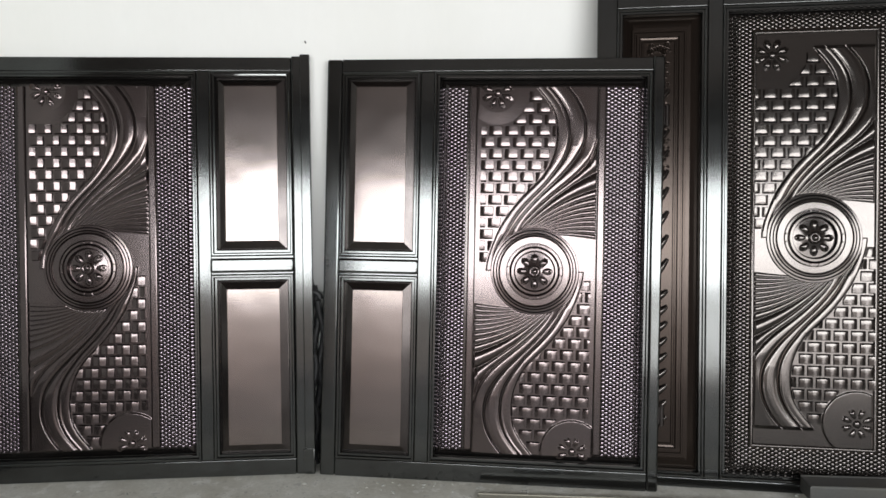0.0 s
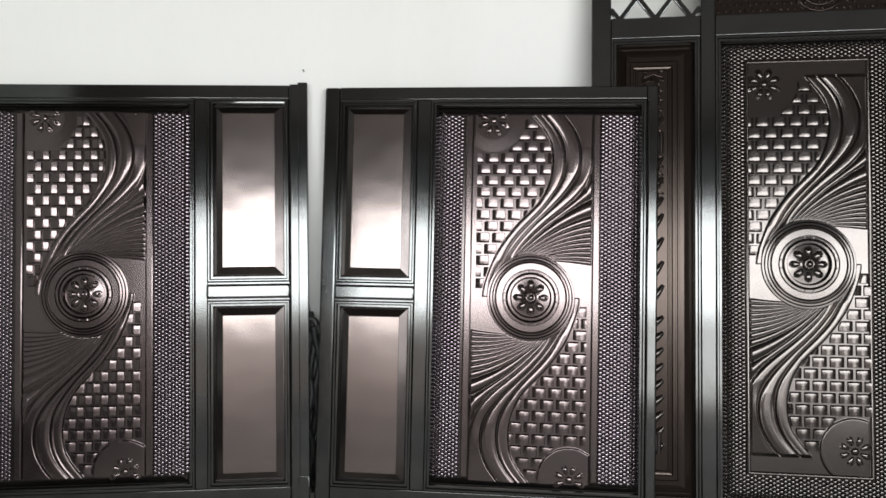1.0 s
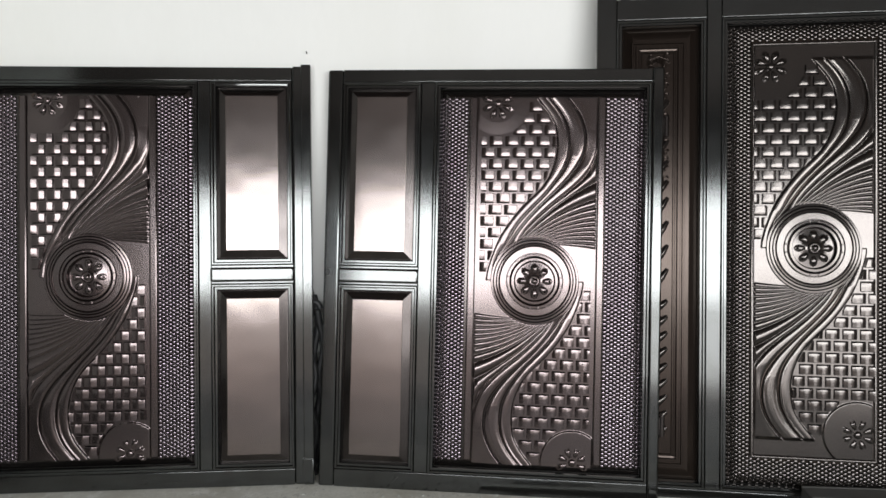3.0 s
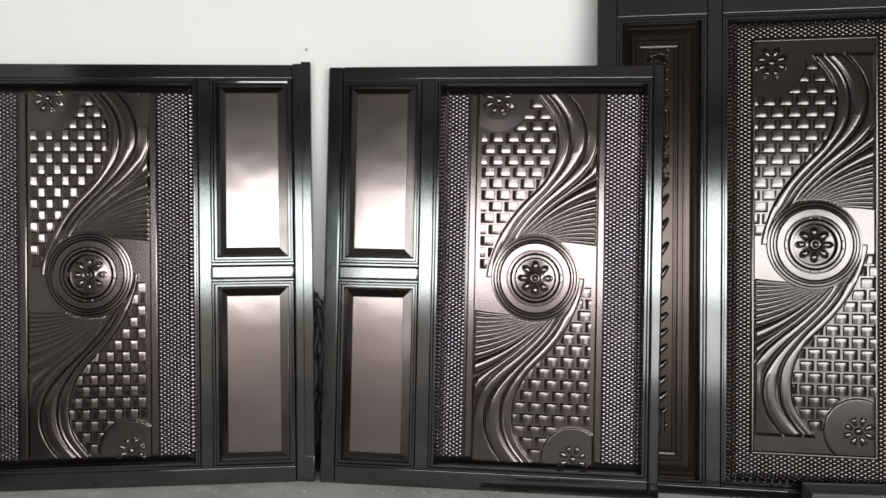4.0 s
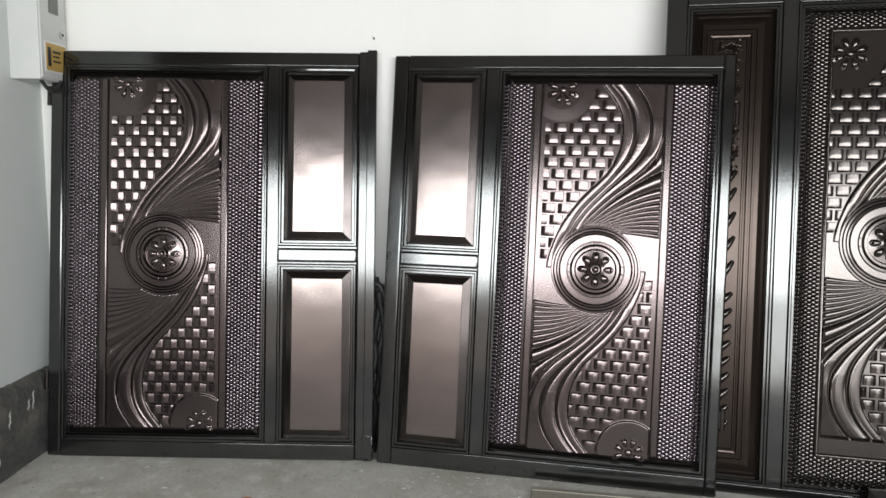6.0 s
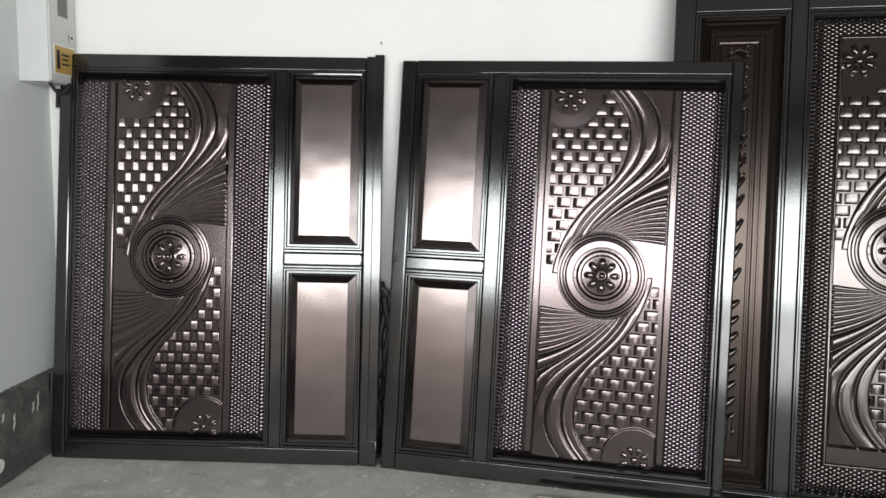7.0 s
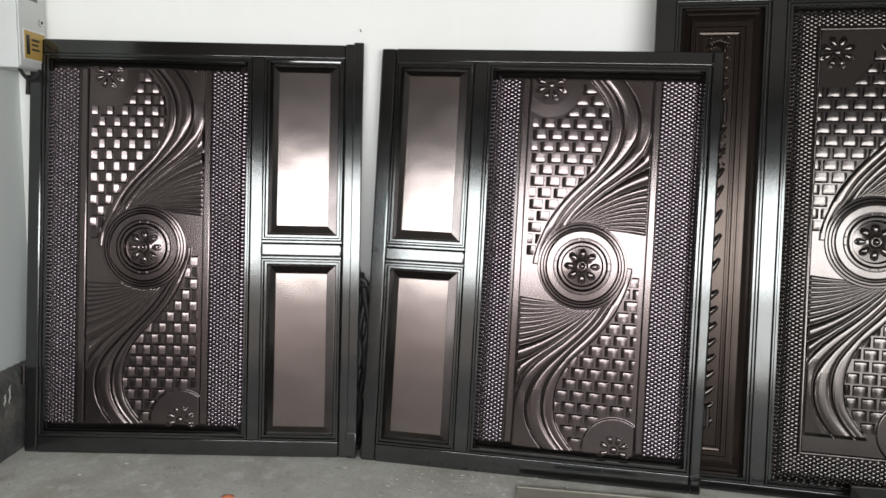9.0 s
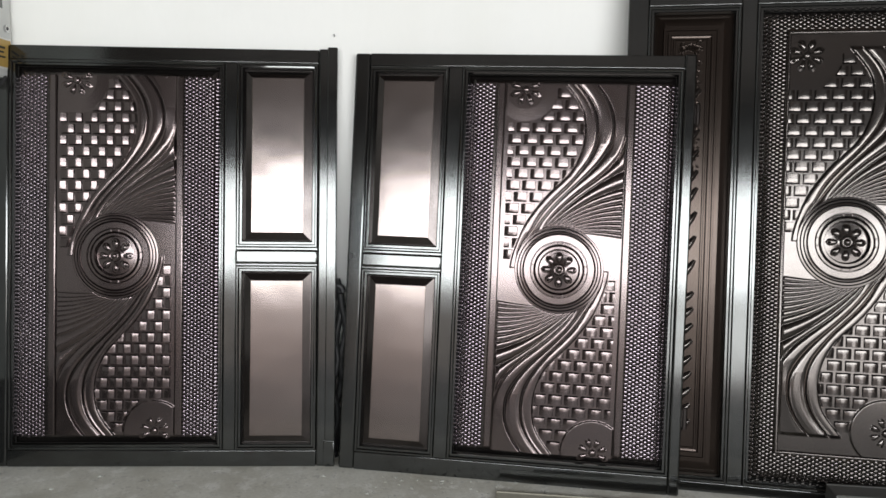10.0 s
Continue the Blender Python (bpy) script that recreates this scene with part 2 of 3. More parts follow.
def skirting_bm():
    bm = bmesh.new()
    n = 110
    rows = []
    for i in range(n + 1):
        y = 0.256 - 1.25 * i / n
        top = 0.340 + 0.012 * noise.noise(Vector((0, y * 9, 1))) + 0.006 * noise.noise(Vector((0, y * 40, 1)))
        out = -1.838 + 0.010 * noise.noise(Vector((3, y * 7, 1)))
        rows.append([bm.verts.new(c) for c in ((-1.89, y, top + 0.022), (-1.872, y, top + 0.020 + 0.006 * noise.noise(Vector((0, y * 30, 7)))), (out - 0.006, y, top), (out, y, top - 0.012), (out + 0.004 * noise.noise(Vector((1, y * 15, 1))), y, 0.15), (out + 0.012, y, -0.05))])
    for a, b in zip(rows, rows[1:]):
        for k in range(5):
            bm.faces.new((a[k], a[k + 1], b[k + 1], b[k]))
    bmesh.ops.recalc_face_normals(bm, faces=bm.faces[:])
    return bm


structure("baseboard", skirting_bm(), CEMENT, "rough dark cement skirting with a chipped ledge", "skirting", 40)

# ---- the embossed sheet ----
EDGE_V = (-0.05, 0.026, 0.068, 0.129, 0.189, 0.250, 0.312, 0.390, 0.433, 0.481, 0.523, 0.576, 0.648, 0.693, 0.737, 0.79)
EDGE_U = (-0.205, -0.203, -0.192, -0.171, -0.146, -0.106, -0.059, 0.021, 0.050, 0.070, 0.081, 0.086, 0.079, 0.059, 0.027, -0.02)
GROOVE_V = (-0.05, 0.06, 0.12, 0.155, 0.210, 0.259, 0.308, 0.362, 0.422, 0.470, 0.517, 0.576, 0.634, 0.681, 0.728, 0.774, 0.86)
GROOVE_U = (-0.183, -0.175, -0.146, -0.1225, -0.097, -0.064, -0.020, 0.033, 0.078, 0.109, 0.127, 0.1345, 0.130, 0.114, 0.085, 0.044, -0.04)
FOLD_V = (-0.05, 0.06, 0.12, 0.155, 0.192, 0.253, 0.314, 0.368, 0.423, 0.478, 0.526, 0.566, 0.624, 0.670, 0.721, 0.763, 0.86)
FOLD_U = (-0.180, -0.171, -0.136, -0.108, -0.085, -0.041, 0.013, 0.068, 0.122, 0.165, 0.191, 0.200, 0.2005, 0.189, 0.164, 0.131, 0.04)
CREST_V = (0.168, 0.222, 0.279, 0.328, 0.370, 0.418, 0.473, 0.527, 0.590, 0.640)
CREST_U = (-0.075, -0.040, 0.015, 0.070, 0.125, 0.179, 0.224, 0.244, 0.255, 0.262)
FAN_ENDS = (0.425, 0.353, 0.318, 0.290, 0.265, 0.243, 0.222, 0.201, 0.180, 0.158, 0.137)
MR = 0.180
FLOWER = (-0.168, 0.749)
FLOWER_R = 0.132


def smooth_curve(vs, us, v):
    """A soft curve through the given knots."""
    lin = np.interp(v, vs, us)
    k = 0.016
    return (lin * 2 + np.interp(v - k, vs, us) + np.interp(v + k, vs, us) + np.interp(v - 2 * k, vs, us) * 0.5 + np.interp(v + 2 * k, vs, us) * 0.5) / 5


def brick_edge(v):
    return smooth_curve(EDGE_V, EDGE_U, v)


def fan_rib(i, u):
    """Height over u of one groove of the fan, from the medallion's rim to the edge strip."""
    n = len(FAN_ENDS)
    q = (i + 1) / n
    a = radians(113 - 56 * q)
    p0 = np.array((0.184 * math.cos(a), 0.184 * math.sin(a)))
    p2 = np.array((0.262, FAN_ENDS[i]))
    p1 = (p0 + p2) / 2 + np.array((-0.012 * (1 - q), 0.046 * (1 - q) + 0.004))
    t = np.linspace(0, 1, 50)[:, None]
    c = (1 - t) ** 2 * p0 + 2 * t * (1 - t) * p1 + t * t * p2
    rim = np.sqrt(np.maximum(0.184 ** 2 - u * u, 0))
    return np.where(u < p0[0], rim, np.interp(u, c[:, 0], c[:, 1]))


def roll(s, w, round_=2.3):
    """A rounded strip, s from 0 to 1 across its width w, falling into a groove on either side."""
    return np.minimum(0.0105, 0.17 * w) * (1 - np.abs(2 * s - 1) ** round_)


def half_height(u, v, fade, rim):
    """Relief, in metres, of the half of the sheet above its middle."""
    e = brick_edge(v)
    f = np.maximum(smooth_curve(GROOVE_V, GROOVE_U, v), e + 0.004)
    g = np.maximum(smooth_curve(FOLD_V, FOLD_U, v), f + 0.003)
    crest = np.maximum(np.where(v > CREST_V[-1], 0.262, smooth_curve(CREST_V, CREST_U, v)), g + 0.003)
    crest = np.where(v > 0.52, np.maximum(crest, 0.235), crest)
    h = np.zeros_like(u)
    lip = 0.0036
    for i, (a, b) in enumerate(((e, f), (f, g), (g, crest))):
        w = np.maximum(b - a, 1e-4)
        s = np.clip((u - a) / w, 0, 1)
        wide = np.minimum(1, w / 0.045)
        if i == 0:
            p = np.minimum(0.009, 0.25 * w) * np.minimum(1, s * w / 0.004) * (0.82 + 0.18 * np.sin(math.pi * np.minimum(1, s * 1.15))) * np.minimum(1, (1 - s) * w / 0.004)
        elif i == 1:
            p = roll(s, w, 3.4)
        else:
            k = np.clip((v - 0.48) / 0.16, 0, 1)
            p = k * 0.0085 * np.minimum(1, s * w / 0.010) * np.clip(1.25 - 1.1 * s, 0, 1) + (1 - k) * roll(s, w, 3.4)
        up = np.clip((v - 0.50) / 0.12, 0, 1)
        p = p + lip * wide * up * (np.exp(-((b - u - 0.006) / 0.0045) ** 2) * (i < 2) + np.exp(-((u - a - 0.006) / 0.0045) ** 2) * (i > 0))
        h = np.where((u >= a) & (u < b), p, h)
    for line in (f, g):
        h = h - np.clip((v - 0.12) / 0.08, 0, 1) * 0.0055 * np.exp(-((u - line) / 0.0042) ** 2)
    # the fan of narrow ribs between the crest and the medallion
    top = np.interp(u, CREST_U, CREST_V)
    for i in range(len(FAN_ENDS)):
        low = fan_rib(i, u)
        w = np.maximum(top - low, 1e-4)
        s = np.clip((v - low) / w, 0, 1)
        inside = (u > CREST_U[0]) & (u >= crest) & (v >= low) & (v < top)
        h = np.where(inside, roll(s, w * 0.85) * 1.25, h)
        top = low
    fan = u > e
    if fade:
        h = h * np.clip((0.784 - v) / 0.014, 0, 1)
    # brick field, sunk
    fd = np.hypot(u - FLOWER[0], v - FLOWER[1])
    plate = (~fan) & (fd <= FLOWER_R)
    h = np.where(plate, rim[0] * np.clip((FLOWER_R - fd) / rim[1], 0, 1), h)
    return h


def embossed_mesh(half_u, low, high, fade):
    us = np.arange(-half_u, half_u + 1e-6, 0.0019)
    vs = np.arange(low, high + 1e-6, 0.0019)
    u, v = np.meshgrid(us, vs)
    up = half_height(u, v, fade, (0.0 if fade else 0.0014, 0.05))
    down = half_height(-u, -v, fade, (0.0050, 0.005))
    h = np.where(v >= 0, up, down)
    ring = np.hypot(u, v)
    h = np.where(ring < MR, -0.002, h)
    side = np.clip((half_u - np.abs(u)) / 0.006, 0, 1)
    h = h * side
    co = np.stack([u, -h, v], -1).reshape(-1, 3)
    ny, nx = u.shape
    idx = np.arange(ny * nx).reshape(ny, nx)
    faces = np.stack([idx[:-1, :-1], idx[:-1, 1:], idx[1:, 1:], idx[1:, :-1]], -1).reshape(-1, 4)
    me = bpy.data.meshes.new("embossed_sheet")
    me.vertices.add(len(co))
    me.vertices.foreach_set("co", co.ravel())
    me.loops.add(faces.size)
    me.loops.foreach_set("vertex_index", faces.ravel().astype(np.int32))
    me.polygons.add(len(faces))
    me.polygons.foreach_set("loop_start", np.arange(0, faces.size, 4, dtype=np.int32))
    me.update(calc_edges=True)
    me.polygons.foreach_set("use_smooth", [True] * len(faces))
    me.materials.append(BRONZE)
    return me


SHEET = embossed_mesh(0.250, -0.768, 0.772, False)
SHEET_TALL = embossed_mesh(0.228, -0.846, 0.834, True)

BRICK_P, BRICK_H = 0.0660, 0.0485


def brick_mesh(width, left_cut, right_cut):
    """A domed brick; the cuts give how far each side is trimmed at five heights."""
    bm = bmesh.new()
    ss, ts = (0, 0.055, 0.2, 0.4, 0.6, 0.8, 0.945, 1), (0, 0.04, 0.10, 0.17, 0.55, 0.92, 1.0)
    nu = len(ss) - 1
    rows = []
    for j, t in enumerate(ts):
        a, b = np.interp(t, (0, 0.25, 0.5, 0.75, 1), left_cut), width - np.interp(t, (0, 0.25, 0.5, 0.75, 1), right_cut)
        lift = (0.0, 0.66, 0.92, 0.965, 0.985, 1.0, 0.1)[j]
        row = []
        for i in range(nu + 1):
            s = ss[i]
            x = a + s * max(b - a, 0.0005)
            full = x / width
            dome = 0.0072 * (1 - abs(2 * full - 1) ** 2.0) + 0.0090
            row.append(bm.verts.new((x, -dome * lift if 0 < i < nu else 0.0, t * (BRICK_H - 0.0050))))
        rows.append(row)
    for a, b in zip(rows, rows[1:]):
        for i in range(nu):
            bm.faces.new((a[i], a[i + 1], b[i + 1], b[i]))
    return mesh_of(bm, "brick", BRONZE, 40)


FULL_BRICK = brick_mesh(BRICK_P - 0.0085, (0, 0, 0, 0, 0), (0, 0, 0, 0, 0))


def brick_plan():
    """Corner, mesh and turn of every brick of one half."""
    out = []
    w = BRICK_P - 0.0085
    for row in range(15):
        v0 = 0.034 + row * BRICK_H
        hs = [v0 + q * (BRICK_H - 0.0050) for q in (0, 0.25, 0.5, 0.75, 1)]
        start = -0.234 - (BRICK_P / 2 if row % 2 else 0)
        for k in range(6):
            u0 = start + k * BRICK_P
            lc, rc = [], []
            for h in hs:
                hi = float(brick_edge(np.array(h))) - 0.004
                lo = -0.234
                dv = h - FLOWER[1]
                if abs(dv) < FLOWER_R + 0.003 and h < FLOWER[1]:
                    lo = max(lo, FLOWER[0] + math.sqrt((FLOWER_R + 0.003) ** 2 - dv * dv))
                lc.append(max(0, lo - u0))
                rc.append(max(0, u0 + w - hi))
            room = [w - a - b for a, b in zip(lc, rc)]
            if max(room) < 0.010 or sum(room) < 0.03:
                continue
            lc = [min(a, w - 0.001) for a in lc]
            rc = [min(b, w - a - 0.001) if w - a - b < 0.001 else b for a, b in zip(lc, rc)]
            me = FULL_BRICK if max(lc) == 0 and max(rc) == 0 else brick_mesh(w, lc, rc)
            out.append((u0, v0, me))
    return out


BRICKS = brick_plan()

RING_BANDS = ((0.183, 0.1725, 0.008), (0.1705, 0.160, 0.010), (0.158, 0.1495, 0.011), (0.145, 0.1175, 0.0125), (0.1155, 0.1035, 0.0125), (0.0975, 0.085, 0.017))


def ring_profile():
    """Flat stepped rings with narrow grooves between them, about a sunk bowl."""
    out = []
    for outer, inner, h in RING_BANDS:
        out += [(outer + 0.0005, h - 0.009), (outer, h - 0.002), (outer - 0.0018, h), (inner + 0.0018, h + 0.0006), (inner, h - 0.0015), (inner - 0.0006, h - 0.009)]
    return out + [(0.083, 0.005), (0.080, 0.0), (0.055, 0.002), (0.034, 0.005), (0.024, 0.010)]


RINGS = mesh_of(lathe_bm(ring_profile(), 72), "medallion", BRONZE, 40)
ROSE_PETAL = mesh_of(blob_bm(0.048, 0.0205, 0.0085, 0.35), "petal", BRONZE, 60)
KNOB = mesh_of(lathe_bm([(0.026, -0.001), (0.025, 0.007), (0.021, 0.010), (0.017, 0.007), (0.013, 0.008), (0.010, 0.014), (0.004, 0.017)], 24), "knob", BRONZE, 60)
TICK = mesh_of(box_bm(-0.003, 0.003, -0.0165, -0.009, -0.0058, 0.0058, 0.002, 2), "tick", BRONZE)
FLOWER_PETAL = mesh_of(blob_bm(0.052, 0.0185, 0.009, 0.55), "petal", BRONZE, 60)
FLOWER_DISC = mesh_of(lathe_bm([(0.016, -0.001), (0.015, 0.006), (0.010, 0.010), (0.003, 0.011)], 20), "flower", BRONZE, 60)


def turned(u, d, v, angle):
    return Matrix.Translation((u, d, v)) @ Matrix.Rotation(angle, 4, "Y")


def finish(ob, mat):
    """Gives an object a finish of its own, over that of its shared mesh."""
    for o in (ob, *ob.children_recursive):
        o.material_slots[0].link = "OBJECT"
        o.material_slots[0].material = mat


def emboss(gate, cu, cv, d, mesh, limit, mat=None):
    """The S-shaped embossed sheet with its bricks, medallion and flowers, about (cu, cv)."""
    sheet = part("embossed_sheet", mesh, None, gate, "bronze pressed sheet with an S-shaped ribbon and fan ribs")
    sheet.matrix_basis = Matrix.Translation((cu, d, cv))
    for turn in (0, math.pi):
        for u0, v0, me in BRICKS:
            b = part("brick", me, None, sheet)
            b.matrix_basis = Matrix.Rotation(turn, 4, "Y") @ Matrix.Translation((u0, 0.0025, v0)) @ Matrix.Rotation(-0.025 if turn else 0.0, 4, "X")
        fl = part("flower", FLOWER_DISC, None, gate)
        s = -1 if turn else 1
        fl.matrix_basis = turned(cu + s * FLOWER[0], d - 0.003, cv + s * FLOWER[1], turn)
        for k in range(8):
            if abs(FLOWER[1]) + 0.065 * math.cos(2 * math.pi * (k + 0.5) / 8) > limit:
                continue
            p = part("petal", FLOWER_PETAL, None, fl)
            p.matrix_basis = Matrix.Rotation(2 * math.pi * (k + 0.5) / 8, 4, "Y") @ Matrix.Translation((0, 0.001, 0.019))
    med = part("medallion", RINGS, None, gate, "round medallion of stepped rings")
    med.matrix_basis = Matrix.Translation((cu, d, cv))
    for k in range(8):
        p = part("petal", ROSE_PETAL, None, med)
        p.matrix_basis = Matrix.Rotation(2 * math.pi * k / 8, 4, "Y") @ Matrix.Translation((0, -0.003, 0.028))
    part("knob", KNOB, None, med).location = (0, -0.012, 0)
    for k in range(4):
        for o in (-0.15, 0.15):
            p = part("tick", TICK, None, med)
            p.matrix_basis = Matrix.Rotation(math.pi / 2 * k + o, 4, "Y") @ Matrix.Translation((0, 0, 0.1095))
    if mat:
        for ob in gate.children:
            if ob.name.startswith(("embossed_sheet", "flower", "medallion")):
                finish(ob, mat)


MOLD = [(0, 0.006), (0.002, 0.0), (0.004, -0.0015), (0.009, -0.0015), (0.012, 0.001), (0.014, 0.0065), (0.022, 0.0065), (0.0245, 0.011), (0.028, 0.0195)]
MW = 0.028


def molding(gate, u0, u1, v0, v1):
    part("molding", loops_bm(u0, u1, v0, v1, MOLD, False), FRAME, gate)


def raised_panel(gate, u0, u1, v0, v1):
    molding(gate, u0, u1, v0, v1)
    p = part("flat_panel", loops_bm(u0 + MW + 0.0335, u1 - MW - 0.0335, v0 + MW + 0.0335, v1 - MW - 0.0335, [(0, 0.0055), (0.001, 0.0048), (0.003, 0.0045)]), BRONZE_FLAT, gate, "smooth satin bronze panel")
    # Dark bevel colour stands in for the dark reflection of the slope.
    part("bevel", loops_bm(u0 + MW, u1 - MW, v0 + MW, v1 - MW, [(0, 0.0190), (0.002, 0.0185), (0.033, 0.0060), (0.0335, 0.0055)], False), BEVEL, p, "bevel with recess shade and dark reflection in its colour")


def honeycomb(gate, u0, u1, v0, v1, inner, field, mat=MESHM, plateau=0.005):
    """Small pressed cells over a bevelled field, all round or beside the inner rectangle."""
    pu, pv, r = 0.0290, 0.0084, 0.0097
    ring = [(math.cos(math.pi / 3 * k), math.sin(math.pi / 3 * k)) for k in range(6)]
    co, faces = [], []
    row = 0
    v = v0 + 0.006
    while v < v1 - 0.006:
        u = u0 + 0.006 + (pu / 2 if row % 2 else 0)
        while u < u1 - 0.006:
            if not (inner[0] < u < inner[1] and inner[2] < v < inner[3]):
                def depth(x, z):
                    i = min(x - field[0], field[1] - x, z - field[2], field[3] - z)
                    return plateau + 0.0005 + max(0, min(1, (0.034 - i) / 0.031)) * 0.019
                n = len(co)
                for scale, lift in ((1.0, 0.0), (0.84, 0.0042), (0.58, 0.0053)):
                    for a, b in ring:
                        x, z = u + r * scale * a, v + r * scale * b
                        co.append((x, depth(x, z) - lift, z))
                co.append((u, depth(u, v) - 0.0056, v))
                for j in (0, 6):
                    for k in range(6):
                        faces.append((n + j + k, n + j + (k + 1) % 6, n + j + 6 + (k + 1) % 6, n + j + 6 + k))
                for k in range(6):
                    faces.append((n + 12 + k, n + 12 + (k + 1) % 6, n + 18))
            u += pu
        v += pv
        row += 1
    me = bpy.data.meshes.new("honeycomb")
    me.from_pydata(co, [], faces)
    me.polygons.foreach_set("use_smooth", [True] * len(faces))
    me.materials.append(mat)
    tagged(part("honeycomb", me, None, gate), "fine pressed honeycomb texture", kind="stuff")


def hinge(gate, u, v, side):
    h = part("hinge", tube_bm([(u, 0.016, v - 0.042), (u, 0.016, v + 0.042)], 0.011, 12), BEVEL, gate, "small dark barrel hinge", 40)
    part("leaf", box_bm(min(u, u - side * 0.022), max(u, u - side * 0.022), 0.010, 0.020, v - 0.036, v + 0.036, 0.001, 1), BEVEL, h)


def stand(name, origin, along, up, label, category, group):
    e = new(name)
    x, z = Vector(along).normalized(), Vector(up).normalized()
    y = z.cross(x).normalized()
    m = Matrix((x, y, z)).transposed().to_4x4()
    m.translation = origin
    e.matrix_world = m
    return tagged(e, label, category, group)


def member(gate, name, u0, u1, v0, v1, d0=0.0, d1=0.045, r=0.004):
    return part(name, box_bm(u0, u1, d0, d1, v0, v1, r, 4), FRAME, gate, "", 35)


def half_gate(gate, width, top, s_rect, p_u, mull, centre, bottom):
    """One steel gate leaf: a tall embossed field beside two flat panels."""
    left_in, right_in = min(s_rect[0], p_u[0]), max(s_rect[1], p_u[1])
    member(gate, "stile", 0, left_in, 0, top, 0, 0.045, 0.009)
    member(gate, "stile", right_in, width, 0, top + 0.006, 0, 0.045, 0.009)
    member(gate, "top_rail", left_in, right_in, 1.740, top, 0.0015, 0.044)
    member(gate, "bottom_rail", left_in, right_in, 0, bottom, 0.0015, 0.044)
    member(gate, "mullion", mull[0], mull[1], bottom, 1.740, 0.001, 0.044)
    mid = member(gate, "mid_rail", p_u[0] - 0.004, p_u[1] + 0.004, 0.874, 0.938, -0.009, 0.04, 0.011)
    part("lip", box_bm(p_u[0], p_u[1], -0.001, 0.02, 0.866, 0.947, 0.003, 2), FRAME, mid)
    raised_panel(gate, p_u[0], p_u[1], 0.947, 1.740)
    raised_panel(gate, p_u[0], p_u[1], bottom, 0.866)
    u0, u1, v0, v1 = s_rect[0], s_rect[1], bottom, 1.740
    molding(gate, u0, u1, v0, v1)
    a, b, c, d = u0 + MW, u1 - MW, v0 + MW, v1 - MW
    # Ground and bevel carry groove and recess shade in their colour.
    p = part("field_panel", loops_bm(a + 0.034, b - 0.034, c + 0.034, d - 0.034, [(0, 0.0065), (0.002, 0.006)]), BEVEL, gate, "ground of the embossed field, darkened as shade between the cells")
    part("bevel", loops_bm(a, b, c, d, [(0, 0.026), (0.003, 0.0255), (0.034, 0.0065)], False), BEVEL, p, "bevel with recess shade and dark reflection in its colour")
    cu, cv = centre
    honeycomb(gate, a, cu - 0.286, c + 0.030, d - 0.030, (9, 9, 9, 9), (a, b, c, d))
    honeycomb(gate, cu + 0.286, b, c + 0.030, d - 0.030, (9, 9, 9, 9), (a, b, c, d))
    for s in (-1, 1):
        x0, x1 = sorted((cu + s * 0.252, cu + s * 0.284))
        part("edge_strip", box_bm(x0, x1, -0.003, 0.007, c + 0.036, d - 0.036, 0.006, 3), BRONZE, gate, "", 35)
    emboss(gate, cu, cv, 0.0035, SHEET, 0.785)
    tip = bmesh.new()
    w = [tip.verts.new(q) for q in ((0, 0.001, 0), (0.044, 0.001, 0.002), (0.026, 0.001, -0.024), (0.024, -0.007, 0.0))]
    for q in ((0, 2, 3), (2, 1, 3), (1, 0, 3)):
        tip.faces.new([w[k] for k in q])
    part("corner_tip", tip, BRONZE, gate).location = (cu + 0.185, 0.0035, cv + 0.768)
    part("backing_sheet", box_bm(0.02, width - 0.02, 0.036, 0.040, 0.02, top - 0.02), STEEL, gate)


gate_a = stand("steel_gate", (-1.799, 0.0, 0.0047), (1.0, 0.0002, 0.0014), (-0.0014, 0.1146, 0.9934), "dark bronze embossed steel gate leaf leaning on the white wall", "gate", "gate leaves against the wall")
half_gate(gate_a, 1.445, 1.800, (0.058, 0.968), (1.020, 1.368), (0.968, 1.020), (0.511, 0.904), 0.070)
part("overlap_strip", box_bm(1.407, 1.449, -0.005, 0.030, 0.0, 1.812, 0.004, 3), FRAME, gate_a, "scuffed overlap strip along the closing edge", 35)
part("corner_plate", box_bm(1.402, 1.447, -0.009, 0.0, 0.006, 0.112, 0.002, 2), FRAME, gate_a, "small steel plate at the foot of the closing edge", 35)
glint = box_bm(1.041, 1.350, -0.004, 0.006, 1.716, 1.734, 0.0012, 2)
for w in glint.verts:
    w.co.y -= 0.13 * (w.co.z - 1.716)
part("top_bead", glint, FRAME, gate_a, "bright bead along the top of the flat panel", 35)
hinge(gate_a, -0.012, 1.60, -1)
hinge(gate_a, -0.012, 0.335, -1)
gate_b = stand("steel_gate", (-0.3331, -0.0063, 0.0037), (0.9852, -0.1708, -0.0127), (0.0332, 0.1174, 0.9925), "dark bronze embossed steel gate leaf overlapping a taller door set", "gate", "gate leaves against the wall")
half_gate(gate_b, 1.425, 1.795, (0.468, 1.378), (0.066, 0.410), (0.410, 0.468), (0.905, 0.899), 0.076)
hinge(gate_b, 1.437, 1.555, 1)
hinge(gate_b, 1.437, 0.315, 1)
part("latch_hole", box_bm(0.010, 0.028, -0.001, 0.01, 0.905, 0.930, 0.002, 2), BLACK, gate_b, "small dark latch hole")

# ---- the taller door set ----
door = stand("door_set", (0.8291, -0.1414, -0.0089), (0.976, -0.2176, 0.0014), (0.0254, 0.1204, 0.9924), "tall bronze steel door set with side panel and lattice transom", "door", "")
CW, CT = 1.312, 2.53
